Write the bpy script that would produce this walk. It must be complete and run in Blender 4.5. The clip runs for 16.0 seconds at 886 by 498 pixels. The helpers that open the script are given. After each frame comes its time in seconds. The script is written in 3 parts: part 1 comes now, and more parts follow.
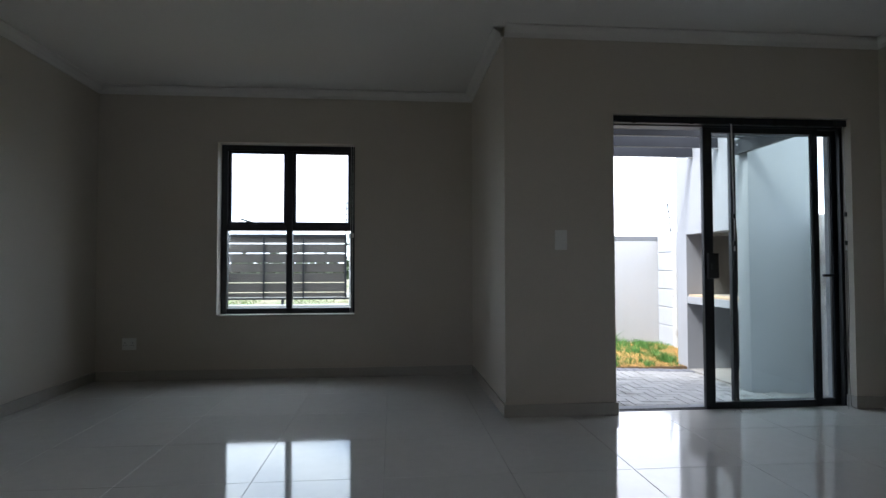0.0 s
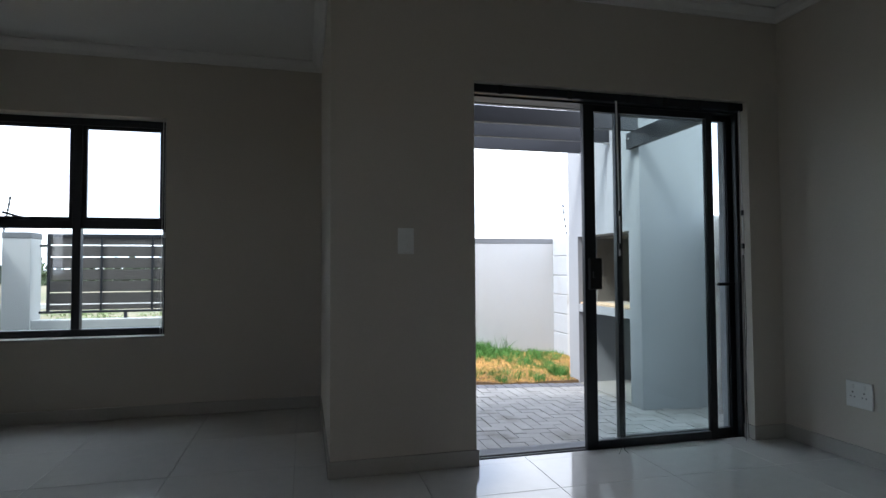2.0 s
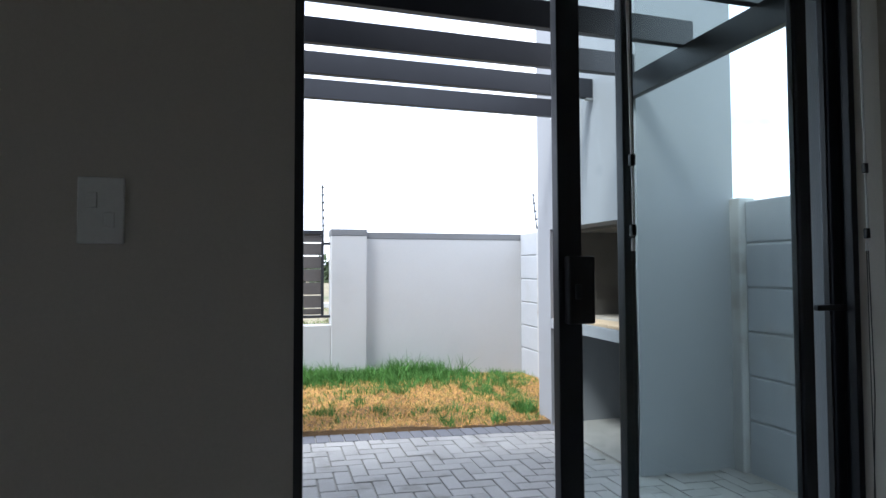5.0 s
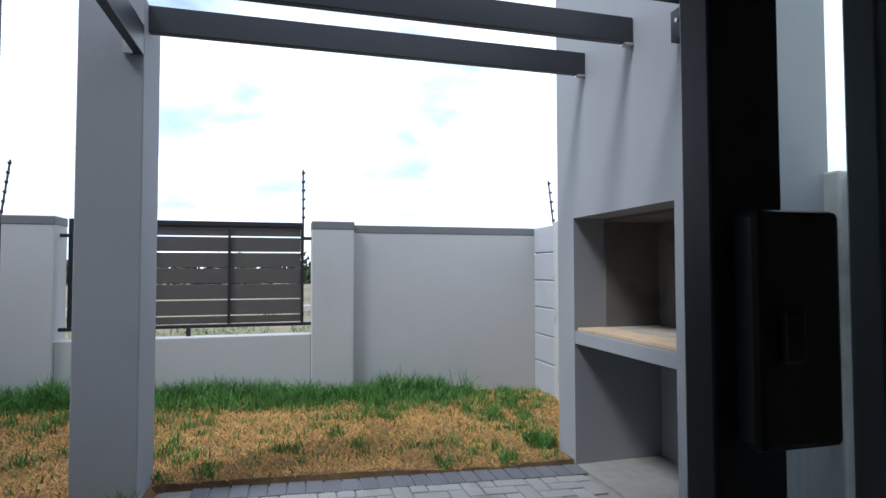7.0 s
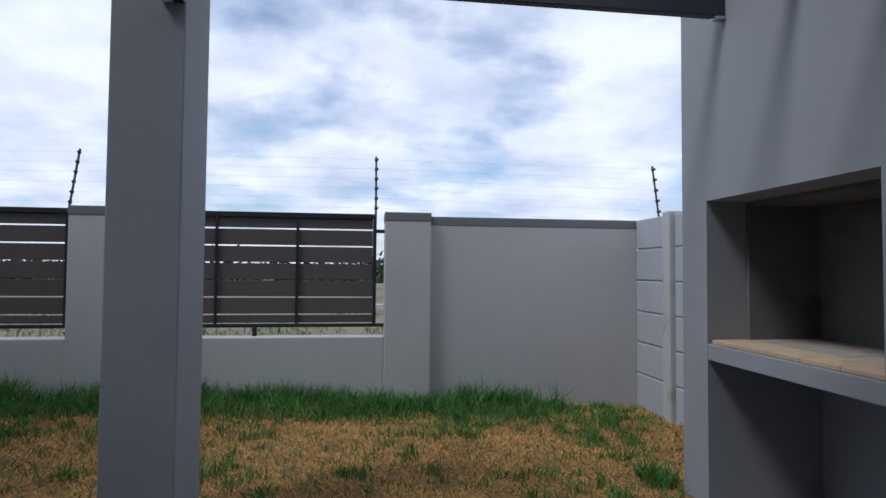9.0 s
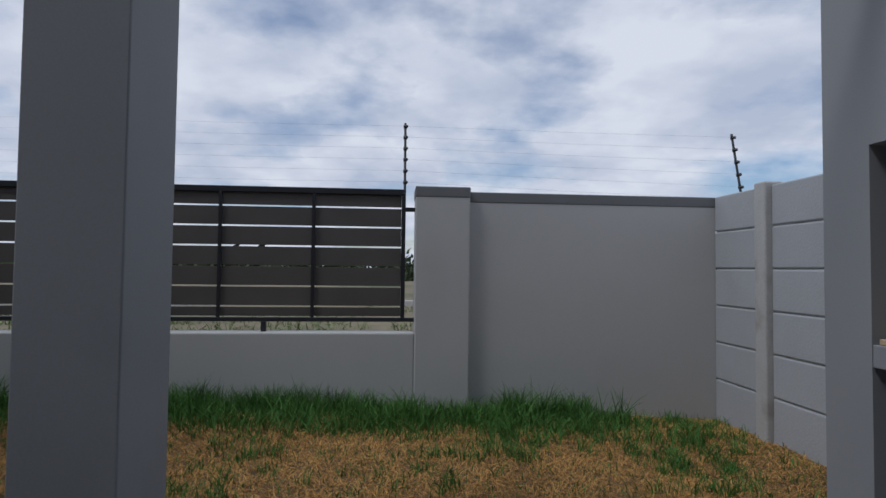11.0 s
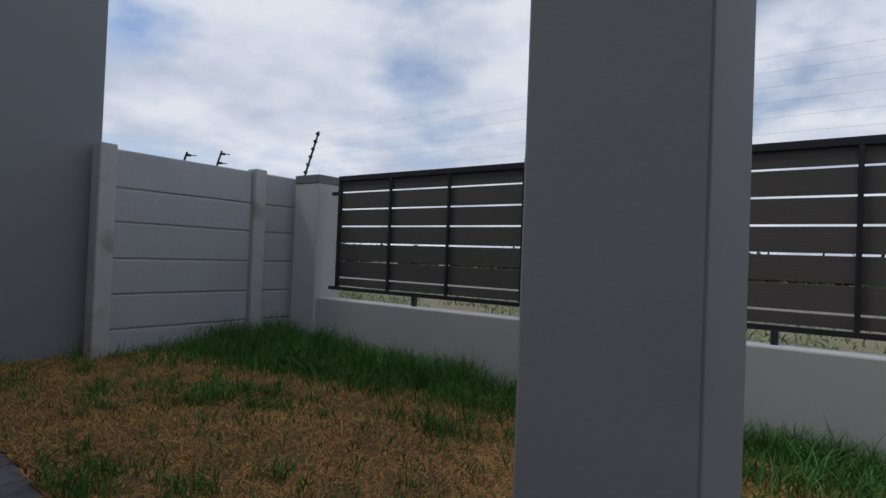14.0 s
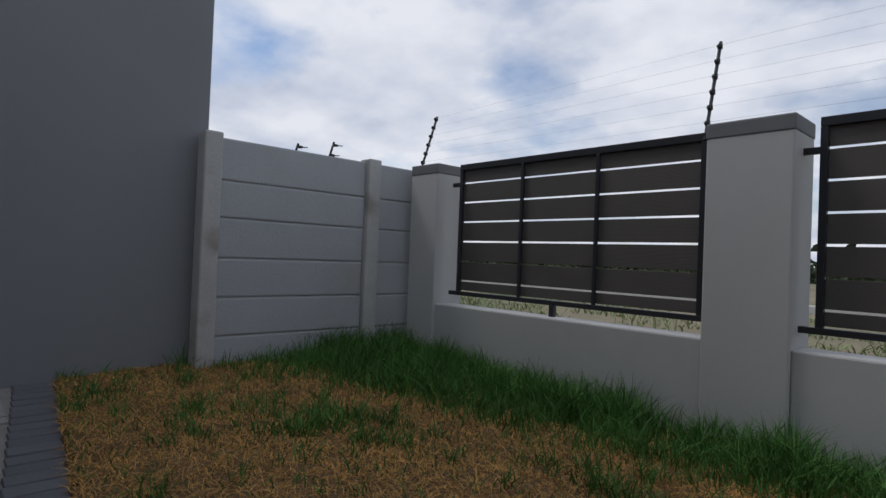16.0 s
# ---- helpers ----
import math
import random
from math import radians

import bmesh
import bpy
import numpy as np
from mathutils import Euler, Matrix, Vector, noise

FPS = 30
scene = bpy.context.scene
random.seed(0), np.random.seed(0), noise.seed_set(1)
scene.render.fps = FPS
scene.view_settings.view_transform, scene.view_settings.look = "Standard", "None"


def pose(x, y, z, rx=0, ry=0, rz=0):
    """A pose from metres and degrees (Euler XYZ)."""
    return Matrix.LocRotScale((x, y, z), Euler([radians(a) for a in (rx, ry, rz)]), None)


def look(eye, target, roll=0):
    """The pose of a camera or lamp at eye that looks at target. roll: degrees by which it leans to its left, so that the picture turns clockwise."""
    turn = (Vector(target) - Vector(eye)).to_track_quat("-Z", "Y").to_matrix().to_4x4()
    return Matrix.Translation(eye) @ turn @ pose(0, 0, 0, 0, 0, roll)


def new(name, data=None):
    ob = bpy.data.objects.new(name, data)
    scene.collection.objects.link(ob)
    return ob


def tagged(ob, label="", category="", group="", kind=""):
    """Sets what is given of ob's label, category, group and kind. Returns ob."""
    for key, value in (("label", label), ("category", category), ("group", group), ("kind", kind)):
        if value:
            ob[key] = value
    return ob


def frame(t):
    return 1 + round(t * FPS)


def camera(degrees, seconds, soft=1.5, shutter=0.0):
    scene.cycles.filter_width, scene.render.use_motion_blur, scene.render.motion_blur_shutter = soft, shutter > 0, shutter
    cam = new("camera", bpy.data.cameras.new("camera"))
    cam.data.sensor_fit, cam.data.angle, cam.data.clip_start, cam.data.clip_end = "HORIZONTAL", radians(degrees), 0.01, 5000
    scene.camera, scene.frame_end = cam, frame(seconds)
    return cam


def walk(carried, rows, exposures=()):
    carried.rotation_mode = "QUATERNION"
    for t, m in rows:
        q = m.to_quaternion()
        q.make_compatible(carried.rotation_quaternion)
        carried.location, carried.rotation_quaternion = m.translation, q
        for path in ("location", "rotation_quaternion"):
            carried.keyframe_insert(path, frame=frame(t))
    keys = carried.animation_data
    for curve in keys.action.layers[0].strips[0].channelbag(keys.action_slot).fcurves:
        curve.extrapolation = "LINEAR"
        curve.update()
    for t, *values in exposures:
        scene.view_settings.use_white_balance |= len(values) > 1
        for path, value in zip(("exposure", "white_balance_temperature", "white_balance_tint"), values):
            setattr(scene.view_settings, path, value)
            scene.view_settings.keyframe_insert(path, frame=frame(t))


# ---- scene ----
cam = camera(76.1, 16.0)
METRES, EYE, TILT, LEAN, TURN = 7.8, 1.286, 0.0, 0.0, -5.1
ROWS = [
    (0.0, 0.0, 0.0, 0.0, 0.0, 1.77, 0.13),
    (0.5, 0.0148, 0.0299, 0.0007, -2.52, 1.86, 0.18),
    (1.0, 0.031, 0.0557, 0.0014, -5.94, 1.91, 0.28),
    (1.5, 0.0536, 0.0835, 0.0043, -7.76, 1.89, 0.34),
    (2.0, 0.0705, 0.1159, 0.0042, -8.66, 2.02, 0.32),
    (2.5, 0.0849, 0.1466, 0.0044, -9.61, 2.06, 0.33),
    (3.0, 0.105, 0.1792, 0.0049, -10.33, 2.1, 0.29),
    (5.5, 0.1736, 0.3707, 0.0076, -11.12, 2.01, 0.23),
    (6.0, 0.1868, 0.4056, 0.0071, -11.01, 2.06, 0.16),
    (6.5, 0.1987, 0.4355, 0.0074, -10.7, 2.04, 0.13),
    (7.0, 0.2019, 0.4654, 0.0059, -10.09, 2.06, 0.09),
    (7.5, 0.2018, 0.4878, 0.0056, -8.67, 2.02, -0.01),
    (8.0, 0.2047, 0.5108, 0.0038, -6.39, 2.13, -0.21),
    (8.5, 0.2073, 0.5364, 0.0035, -4.19, 2.07, -0.31),
    (9.0, 0.2022, 0.5565, 0.0012, -2.52, 2.1, -0.46),
    (11.5, 0.1888, 0.6984, -0.0182, 2.32, 2.03, -0.75),
    (12.0, 0.1742, 0.7236, -0.0205, 9.79, 1.95, -1.08),
    (12.5, 0.1517, 0.7394, -0.021, 19.11, 1.67, -1.51),
    (13.0, 0.1316, 0.7512, -0.0231, 26.34, 1.39, -1.79),
    (13.5, 0.1138, 0.7674, -0.0252, 33.83, 1.21, -2.0),
    (14.0, 0.0963, 0.7786, -0.0258, 41.5, 0.85, -2.21),
    (14.5, 0.0709, 0.7899, -0.0285, 46.83, 0.84, -2.44),
    (15.0, 0.0492, 0.8040, -0.0298, 49.74, 0.75, -2.43),
    (15.5, 0.0256, 0.8188, -0.0321, 51.41, 0.77, -2.32),
    (16.0, 0.0060, 0.8329, -0.0309, 52.51, 0.83, -2.3),
]
EXPOSURES = [(0.0, 2.55, 5950, 12), (1.0, 2.5, 5950, 12), (2.0, 2.27, 5900, 11), (3.2, 2.1, 5850, 11), (5.3, 1.88, 5750, 10),
             (6.0, 1.6, 5700, 9), (7.0, 1.03, 5700, 9), (8.0, 0.56, 5650, 11), (9.0, 0.15, 5700, 12), (11.3, -0.34, 5900, 12),
             (12.5, -0.38, 5980, 13), (14.0, -0.22, 6050, 12), (16.0, -0.15, 6150, 12)]
walk(cam, [(t, pose(0, 0, EYE, TILT, LEAN, TURN) @ pose(METRES * x, METRES * y, METRES * z, 90 + pitch, roll, yaw)) for t, x, y, z, yaw, pitch, roll in ROWS],
     exposures=EXPOSURES)

# ---- world and sun ----
SUN_AZ, SUN_EL = radians(-112), radians(56)
world = bpy.data.worlds.new("world")
scene.world = world
world.use_nodes = True
wn, wl = world.node_tree.nodes, world.node_tree.links
wn.clear()


def wnode(kind, **inputs):
    n = wn.new(kind)
    for k, v in inputs.items():
        n.inputs[k].default_value = v
    return n


sky = wn.new("ShaderNodeTexSky")
sky.sky_type, sky.sun_disc, sky.sun_elevation, sky.sun_rotation = "NISHITA", False, SUN_EL, SUN_AZ
coords = wn.new("ShaderNodeTexCoord")
split = wn.new("ShaderNodeSeparateXYZ")
wl.new(coords.outputs["Generated"], split.inputs[0])
up = wn.new("ShaderNodeMath")
up.operation = "MAXIMUM"
up.inputs[1].default_value = 0.0
wl.new(split.outputs[2], up.inputs[0])
lift = wn.new("ShaderNodeMath")
lift.operation = "ADD"
lift.inputs[1].default_value = 0.24
wl.new(up.outputs[0], lift.inputs[0])
flat = wn.new("ShaderNodeCombineXYZ")
for i in range(2):
    d = wn.new("ShaderNodeMath")
    d.operation = "DIVIDE"
    wl.new(split.outputs[i], d.inputs[0])
    wl.new(lift.outputs[0], d.inputs[1])
    wl.new(d.outputs[0], flat.inputs[i])
cover = wn.new("ShaderNodeTexNoise")
cover.inputs["Scale"].default_value, cover.inputs["Detail"].default_value = 1.6, 9.0
cover.inputs["Roughness"].default_value = 0.52
wl.new(flat.outputs[0], cover.inputs["Vector"])
cover_ramp = wn.new("ShaderNodeValToRGB")
cover_ramp.color_ramp.elements[0].position, cover_ramp.color_ramp.elements[1].position = 0.33, 0.50
wl.new(cover.outputs["Fac"], cover_ramp.inputs[0])
shade = wn.new("ShaderNodeTexNoise")
shade.inputs["Scale"].default_value, shade.inputs["Detail"].default_value = 2.2, 7.0
wl.new(flat.outputs[0], shade.inputs["Vector"])
shade_ramp = wn.new("ShaderNodeValToRGB")
shade_ramp.color_ramp.elements[0].position, shade_ramp.color_ramp.elements[0].color = 0.36, (0.64, 0.69, 0.79, 1)
shade_ramp.color_ramp.elements[1].position, shade_ramp.color_ramp.elements[1].color = 0.60, (0.97, 0.98, 1.0, 1)
wl.new(shade.outputs["Fac"], shade_ramp.inputs[0])
bg_sky = wnode("ShaderNodeBackground", Strength=0.12)
bg_cloud = wnode("ShaderNodeBackground", Strength=0.9)
wl.new(sky.outputs[0], bg_sky.inputs[0])
wl.new(shade_ramp.outputs[0], bg_cloud.inputs[0])
sky_mix = wn.new("ShaderNodeMixShader")
wl.new(cover_ramp.outputs[0], sky_mix.inputs[0])
wl.new(bg_sky.outputs[0], sky_mix.inputs[1])
wl.new(bg_cloud.outputs[0], sky_mix.inputs[2])
world_out = wn.new("ShaderNodeOutputWorld")
wl.new(sky_mix.outputs[0], world_out.inputs[0])

sun = new("sun", bpy.data.lights.new("sun", "SUN"))
sun.data.energy, sun.data.angle, sun.data.color = 1.5, radians(14), (1.0, 0.96, 0.9)
sun_from = Vector((math.sin(SUN_AZ) * math.cos(SUN_EL), math.cos(SUN_AZ) * math.cos(SUN_EL), math.sin(SUN_EL)))
sun.matrix_world = look(sun_from * 40, (0, 0, 0))


# ---- materials ----
def material(name, color, rough=0.7, spread=0.12, scale=6.0, fine=90.0, bump=0.15, metal=0.0, island=0.0, piece=0.0,
             stain=None, stain_at=0.6, depth=0.004, spec=0.5):
    """A painted or mineral surface: two scales of noise in colour, fine relief, and stains of another colour."""
    m = bpy.data.materials.new(name)
    m.use_nodes = True
    n, l = m.node_tree.nodes, m.node_tree.links
    b = n["Principled BSDF"]
    b.inputs["Roughness"].default_value, b.inputs["Metallic"].default_value = rough, metal
    b.inputs["Specular IOR Level"].default_value = spec
    tc = n.new("ShaderNodeTexCoord")
    geo = n.new("ShaderNodeNewGeometry")
    big = n.new("ShaderNodeTexNoise")
    big.inputs["Scale"].default_value, big.inputs["Detail"].default_value = scale, 5
    small = n.new("ShaderNodeTexNoise")
    small.inputs["Scale"].default_value, small.inputs["Detail"].default_value = fine, 4
    l.new(geo.outputs["Position"], big.inputs["Vector"])
    l.new(geo.outputs["Position"], small.inputs["Vector"])
    add = n.new("ShaderNodeMath")
    add.operation = "ADD"
    l.new(big.outputs["Fac"], add.inputs[0])
    l.new(small.outputs["Fac"], add.inputs[1])
    last = add
    for amount, source in ((island, None), (piece, "obj")):
        if amount:
            if source:
                src = n.new("ShaderNodeObjectInfo").outputs["Random"]
            else:
                src = geo.outputs["Random Per Island"]
            mul = n.new("ShaderNodeMath")
            mul.operation = "MULTIPLY_ADD"
            mul.inputs[1].default_value = amount
            l.new(src, mul.inputs[0])
            l.new(last.outputs[0], mul.inputs[2])
            last = mul
    rng = n.new("ShaderNodeMapRange")
    rng.inputs["From Min"].default_value = 0.6
    rng.inputs["From Max"].default_value = 1.4 + island + piece
    rng.inputs["To Min"].default_value, rng.inputs["To Max"].default_value = 1 - spread, 1 + spread
    l.new(last.outputs[0], rng.inputs["Value"])
    mulc = n.new("ShaderNodeVectorMath")
    mulc.operation = "SCALE"
    mulc.inputs[0].default_value = color
    l.new(rng.outputs[0], mulc.inputs["Scale"])
    out = mulc.outputs[0]
    if stain:
        sn = n.new("ShaderNodeTexNoise")
        sn.inputs["Scale"].default_value, sn.inputs["Detail"].default_value = scale * 0.6, 8
        l.new(geo.outputs["Position"], sn.inputs["Vector"])
        ramp = n.new("ShaderNodeMapRange")
        ramp.inputs["From Min"].default_value, ramp.inputs["From Max"].default_value = stain_at, stain_at + 0.15
        l.new(sn.outputs["Fac"], ramp.inputs["Value"])
        mix = n.new("ShaderNodeMix")
        mix.data_type = "RGBA"
        l.new(ramp.outputs[0], mix.inputs["Factor"])
        l.new(out, mix.inputs["A"])
        mix.inputs["B"].default_value = (*stain, 1)
        out = mix.outputs["Result"]
    l.new(out, b.inputs["Base Color"])
    if bump:
        bp = n.new("ShaderNodeBump")
        bp.inputs["Strength"].default_value, bp.inputs["Distance"].default_value = bump, depth
        l.new(add.outputs[0], bp.inputs["Height"])
        l.new(bp.outputs[0], b.inputs["Normal"])
    return m


def glass_material():
    m = bpy.data.materials.new("clear_glass")
    m.use_nodes = True
    n, l = m.node_tree.nodes, m.node_tree.links
    n.clear()
    clear = n.new("ShaderNodeBsdfTransparent")
    clear.inputs[0].default_value = (0.93, 0.97, 0.965, 1)
    gloss = n.new("ShaderNodeBsdfGlossy")
    gloss.inputs["Roughness"].default_value = 0.01
    lw = n.new("ShaderNodeLayerWeight")
    lw.inputs[0].default_value = 0.5
    pw = n.new("ShaderNodeMath")
    pw.operation = "POWER"
    pw.inputs[1].default_value = 5.0
    l.new(lw.outputs["Facing"], pw.inputs[0])
    fr = n.new("ShaderNodeMath")
    fr.operation = "MULTIPLY_ADD"
    fr.inputs[1].default_value, fr.inputs[2].default_value = 0.8, 0.035
    l.new(pw.outputs[0], fr.inputs[0])
    mix = n.new("ShaderNodeMixShader")
    l.new(fr.outputs[0], mix.inputs[0])
    l.new(clear.outputs[0], mix.inputs[1])
    l.new(gloss.outputs[0], mix.inputs[2])
    l.new(mix.outputs[0], n.new("ShaderNodeOutputMaterial").inputs[0])
    return m


M_WALL_IN = material("warm_grey_wall_paint", (0.56, 0.52, 0.45), 0.75, 0.04, 1.5, 160, 0.12, depth=0.002)
M_CEIL = material("white_ceiling_paint", (0.72, 0.71, 0.68), 0.8, 0.03, 1.0, 120, 0.05)
M_TILE = material("polished_porcelain", (0.60, 0.585, 0.55), 0.07, 0.05, 1.8, 14, 0.004, piece=0.25, depth=0.001)
M_GROUT = material("floor_grout", (0.42, 0.41, 0.38), 0.8, 0.1, 20, 200, 0.1)
M_SKIRT = material("porcelain_skirting", (0.46, 0.44, 0.40), 0.25, 0.05, 3, 40, 0.01)
M_PLASTER = material("grey_painted_plaster", (0.285, 0.294, 0.307), 0.85, 0.06, 1.3, 140, 0.12, depth=0.002, stain=(0.24, 0.25, 0.265), stain_at=0.62)
# Wing plaster: grey, darkened to carry the shade on that side of the yard
M_WING = material("grey_house_plaster_with_shade", (0.225, 0.233, 0.25), 0.85, 0.08, 1.0, 140, 0.12, depth=0.002, stain=(0.19, 0.197, 0.212), stain_at=0.6)
M_BOUND = material("pale_grey_wall_paint", (0.475, 0.475, 0.468), 0.85, 0.06, 1.2, 140, 0.12, depth=0.002, stain=(0.42, 0.42, 0.415), stain_at=0.62)
M_CAP = material("dark_grey_coping_paint", (0.165, 0.17, 0.175), 0.8, 0.07, 3, 140, 0.25)
M_PRECAST = material("white_washed_precast_concrete", (0.38, 0.395, 0.415), 0.85, 0.10, 3.0, 60, 0.5, piece=0.3, stain=(0.36, 0.355, 0.34), stain_at=0.6)
M_POST = material("precast_post_concrete", (0.44, 0.44, 0.43), 0.9, 0.12, 5.0, 60, 0.5, stain=(0.30, 0.28, 0.25), stain_at=0.57)
M_STEEL = material("charcoal_powder_coat", (0.022, 0.023, 0.028), 0.42, 0.15, 8, 200, 0.05)
M_FRAME = material("dark_aluminium_frame", (0.014, 0.016, 0.022), 0.4, 0.12, 6, 150, 0.03)
M_BLACK = material("black_plastic", (0.012, 0.012, 0.013), 0.45, 0.1, 10, 150, 0.03)
M_ZINC = material("galvanised_bolt", (0.6, 0.6, 0.6), 0.35, 0.1, 30, 200, 0.05, metal=0.9)
M_CEMENT = material("smoked_cement_render", (0.165, 0.155, 0.138), 0.95, 0.15, 4, 80, 0.5, stain=(0.105, 0.098, 0.086), stain_at=0.55)
M_FIREBRICK = material("tan_firebrick", (0.50, 0.37, 0.24), 0.9, 0.16, 9, 90, 0.4, piece=0.4)
M_ASHBRICK = material("ash_dusted_firebrick", (0.40, 0.345, 0.28), 0.95, 0.18, 7, 90, 0.4, piece=0.3, stain=(0.30, 0.285, 0.26), stain_at=0.5)
M_PAVER = material("grey_concrete_paver", (0.285, 0.28, 0.27), 0.9, 0.2, 4, 110, 0.6, piece=0.5, stain=(0.17, 0.165, 0.15), stain_at=0.56)
M_PAVER_J = material("grey_concrete_paver_far", (0.285, 0.28, 0.27), 0.9, 0.2, 4, 110, 0.6, island=0.5, stain=(0.17, 0.165, 0.15), stain_at=0.56)
M_EDGE = material("charcoal_edge_paver", (0.125, 0.127, 0.14), 0.9, 0.2, 5, 110, 0.6, piece=0.5)
M_SAND = material("jointing_sand", (0.25, 0.24, 0.22), 0.95, 0.2, 12, 150, 0.5)
M_SOIL = material("dry_lawn_soil", (0.13, 0.08, 0.038), 0.95, 0.25, 7, 90, 0.8, depth=0.01)
M_VELD = material("sandy_open_ground", (0.185, 0.155, 0.095), 0.95, 0.25, 0.4, 8, 0.6, stain=(0.085, 0.10, 0.045), stain_at=0.5, depth=0.03)
M_STRAW = material("dry_grass", (0.53, 0.305, 0.098), 0.9, 0.75, 2.5, 30, 0, island=1.2, spec=0.2)
M_GREEN = material("green_grass", (0.072, 0.18, 0.036), 0.7, 0.6, 3, 60, 0, island=1.0, spec=0.25)
M_WEED = material("pale_weeds", (0.18, 0.23, 0.10), 0.8, 0.4, 3, 60, 0, island=1.0, spec=0.2)
M_SCRUB = material("far_scrub", (0.05, 0.065, 0.035), 0.9, 0.3, 0.5, 5, 0, island=0.8, spec=0.1)
M_WHITE = material("white_plastic", (0.78, 0.78, 0.75), 0.35, 0.03, 8, 100, 0.02)
M_WIRE = material("fence_wire", (0.35, 0.36, 0.38), 0.4, 0.05, 10, 100, 0, metal=0.8)
M_ROOF = material("dark_roof_sheet", (0.07, 0.07, 0.075), 0.6, 0.1, 3, 60, 0.1)
M_KERB = material("kerb_concrete", (0.45, 0.44, 0.42), 0.9, 0.12, 3, 60, 0.4)
M_GLASS = glass_material()


def board_material():
    m = material("ribbed_brown_composite", (0.090, 0.080, 0.074), 0.65, 0.2, 5, 120, 0, piece=0.5)
    n, l = m.node_tree.nodes, m.node_tree.links
    geo = n.new("ShaderNodeNewGeometry")
    wave = n.new("ShaderNodeTexWave")
    wave.bands_direction = "Z"
    wave.inputs["Scale"].default_value, wave.inputs["Distortion"].default_value = 38.0, 0.2
    l.new(geo.outputs["Position"], wave.inputs["Vector"])
    bp = n.new("ShaderNodeBump")
    bp.inputs["Strength"].default_value, bp.inputs["Distance"].default_value = 0.22, 0.003
    l.new(wave.outputs["Fac"], bp.inputs["Height"])
    l.new(bp.outputs[0], n["Principled BSDF"].inputs["Normal"])
    return m


M_BOARD = board_material()


# ---- mesh helpers ----
def box(bm, x0, x1, y0, y1, z0, z1, bevel=0.0):
    m = Matrix.LocRotScale(((x0 + x1) / 2, (y0 + y1) / 2, (z0 + z1) / 2), None, (x1 - x0, y1 - y0, z1 - z0))
    made = bmesh.ops.create_cube(bm, size=1.0, matrix=m)["verts"]
    if bevel:
        edges = {e for v in made for e in v.link_edges}
        bmesh.ops.bevel(bm, geom=list(edges), offset=bevel, segments=2, affect="EDGES", profile=0.5)
    return bm


def one(x0, x1, y0, y1, z0, z1, bevel=0.0):
    return box(bmesh.new(), x0, x1, y0, y1, z0, z1, bevel)


def tube(bm, a, b, r, sides=10, r2=None):
    a, b = Vector(a), Vector(b)
    d = b - a
    m = Matrix.Translation((a + b) / 2) @ d.to_track_quat("Z", "Y").to_matrix().to_4x4()
    bmesh.ops.create_cone(bm, cap_ends=True, segments=sides, radius1=r, radius2=r if r2 is None else r2, depth=d.length, matrix=m)
    return bm


def part(name, bm, mat, parent=None, label=""):
    me = bpy.data.meshes.new(name)
    bm.to_mesh(me)
    bm.free()
    me.materials.append(mat)
    ob = new(name, me)
    if parent:
        ob.parent = parent
        ob.matrix_parent_inverse = Matrix.Translation(parent.matrix_basis.translation).inverted()
    if label:
        ob["label"] = label
    return ob


def thing(name, at, label, category, group="", kind=""):
    ob = new(name)
    ob.empty_display_size = 0.1
    ob.location = at
    return tagged(ob, label, category, group, kind)


def setting(name, bm, mat, label, category):
    return tagged(part(name, bm, mat), label, category, "", "structure")


def ground_z(x):
    return 0.05 - 0.034 * x


# ---- measures ----
FLOOR, CEIL = 0.275, 2.92
X_LEFT, X_RIGHT, Y_BACK = -2.63, 3.51, -3.0
Y_DOOR, Y_DOOR_OUT, Y_WIN, Y_WIN_OUT = 3.765, 4.03, 5.31, 5.57
X_ALC = 0.755
DX0, DX1, D_TOP = 1.52, 3.28, 2.342
Y_STEP = 3.845  # room side of the door frame, set back in the reveal
WX0, WX1, W_BOT, W_TOP = -1.59, -0.35, 0.85, 2.43
Y_B = 9.70

# ---- the room ----
fb = one(X_LEFT, X_RIGHT, Y_BACK, Y_DOOR, -0.2, FLOOR - 0.004)
box(fb, X_LEFT, X_ALC, Y_DOOR, Y_WIN, -0.2, FLOOR - 0.004)
floor = setting("floor", fb, M_GROUT, "pale polished porcelain tiled floor with thin grey joints", "floor")
wb = bmesh.new()
for ya, yb in ((Y_DOOR, Y_STEP), (Y_STEP, Y_DOOR_OUT)):
    box(wb, X_ALC + 0.24, DX0, ya, yb, -0.3, 3.12)
    box(wb, DX0, DX1, ya, yb, D_TOP, 3.12)
    box(wb, DX1, X_RIGHT + 0.25, ya, yb, -0.3, 3.12)
box(wb, DX0, DX1, Y_DOOR, Y_STEP, -0.3, FLOOR - 0.005)
box(wb, DX0, DX1, Y_STEP, Y_DOOR_OUT + 0.06, -0.3, FLOOR - 0.026)


def two_sided(name, bm, label, inside):
    """A house wall: grey plaster outside, warm paint on the faces that inside(centre, normal) names."""
    ob = setting(name, bm, M_PLASTER, label, "wall")
    ob.data.materials.append(M_WALL_IN)
    for p in ob.data.polygons:
        if inside(p.center, p.normal):
            p.material_index = 1
    return ob


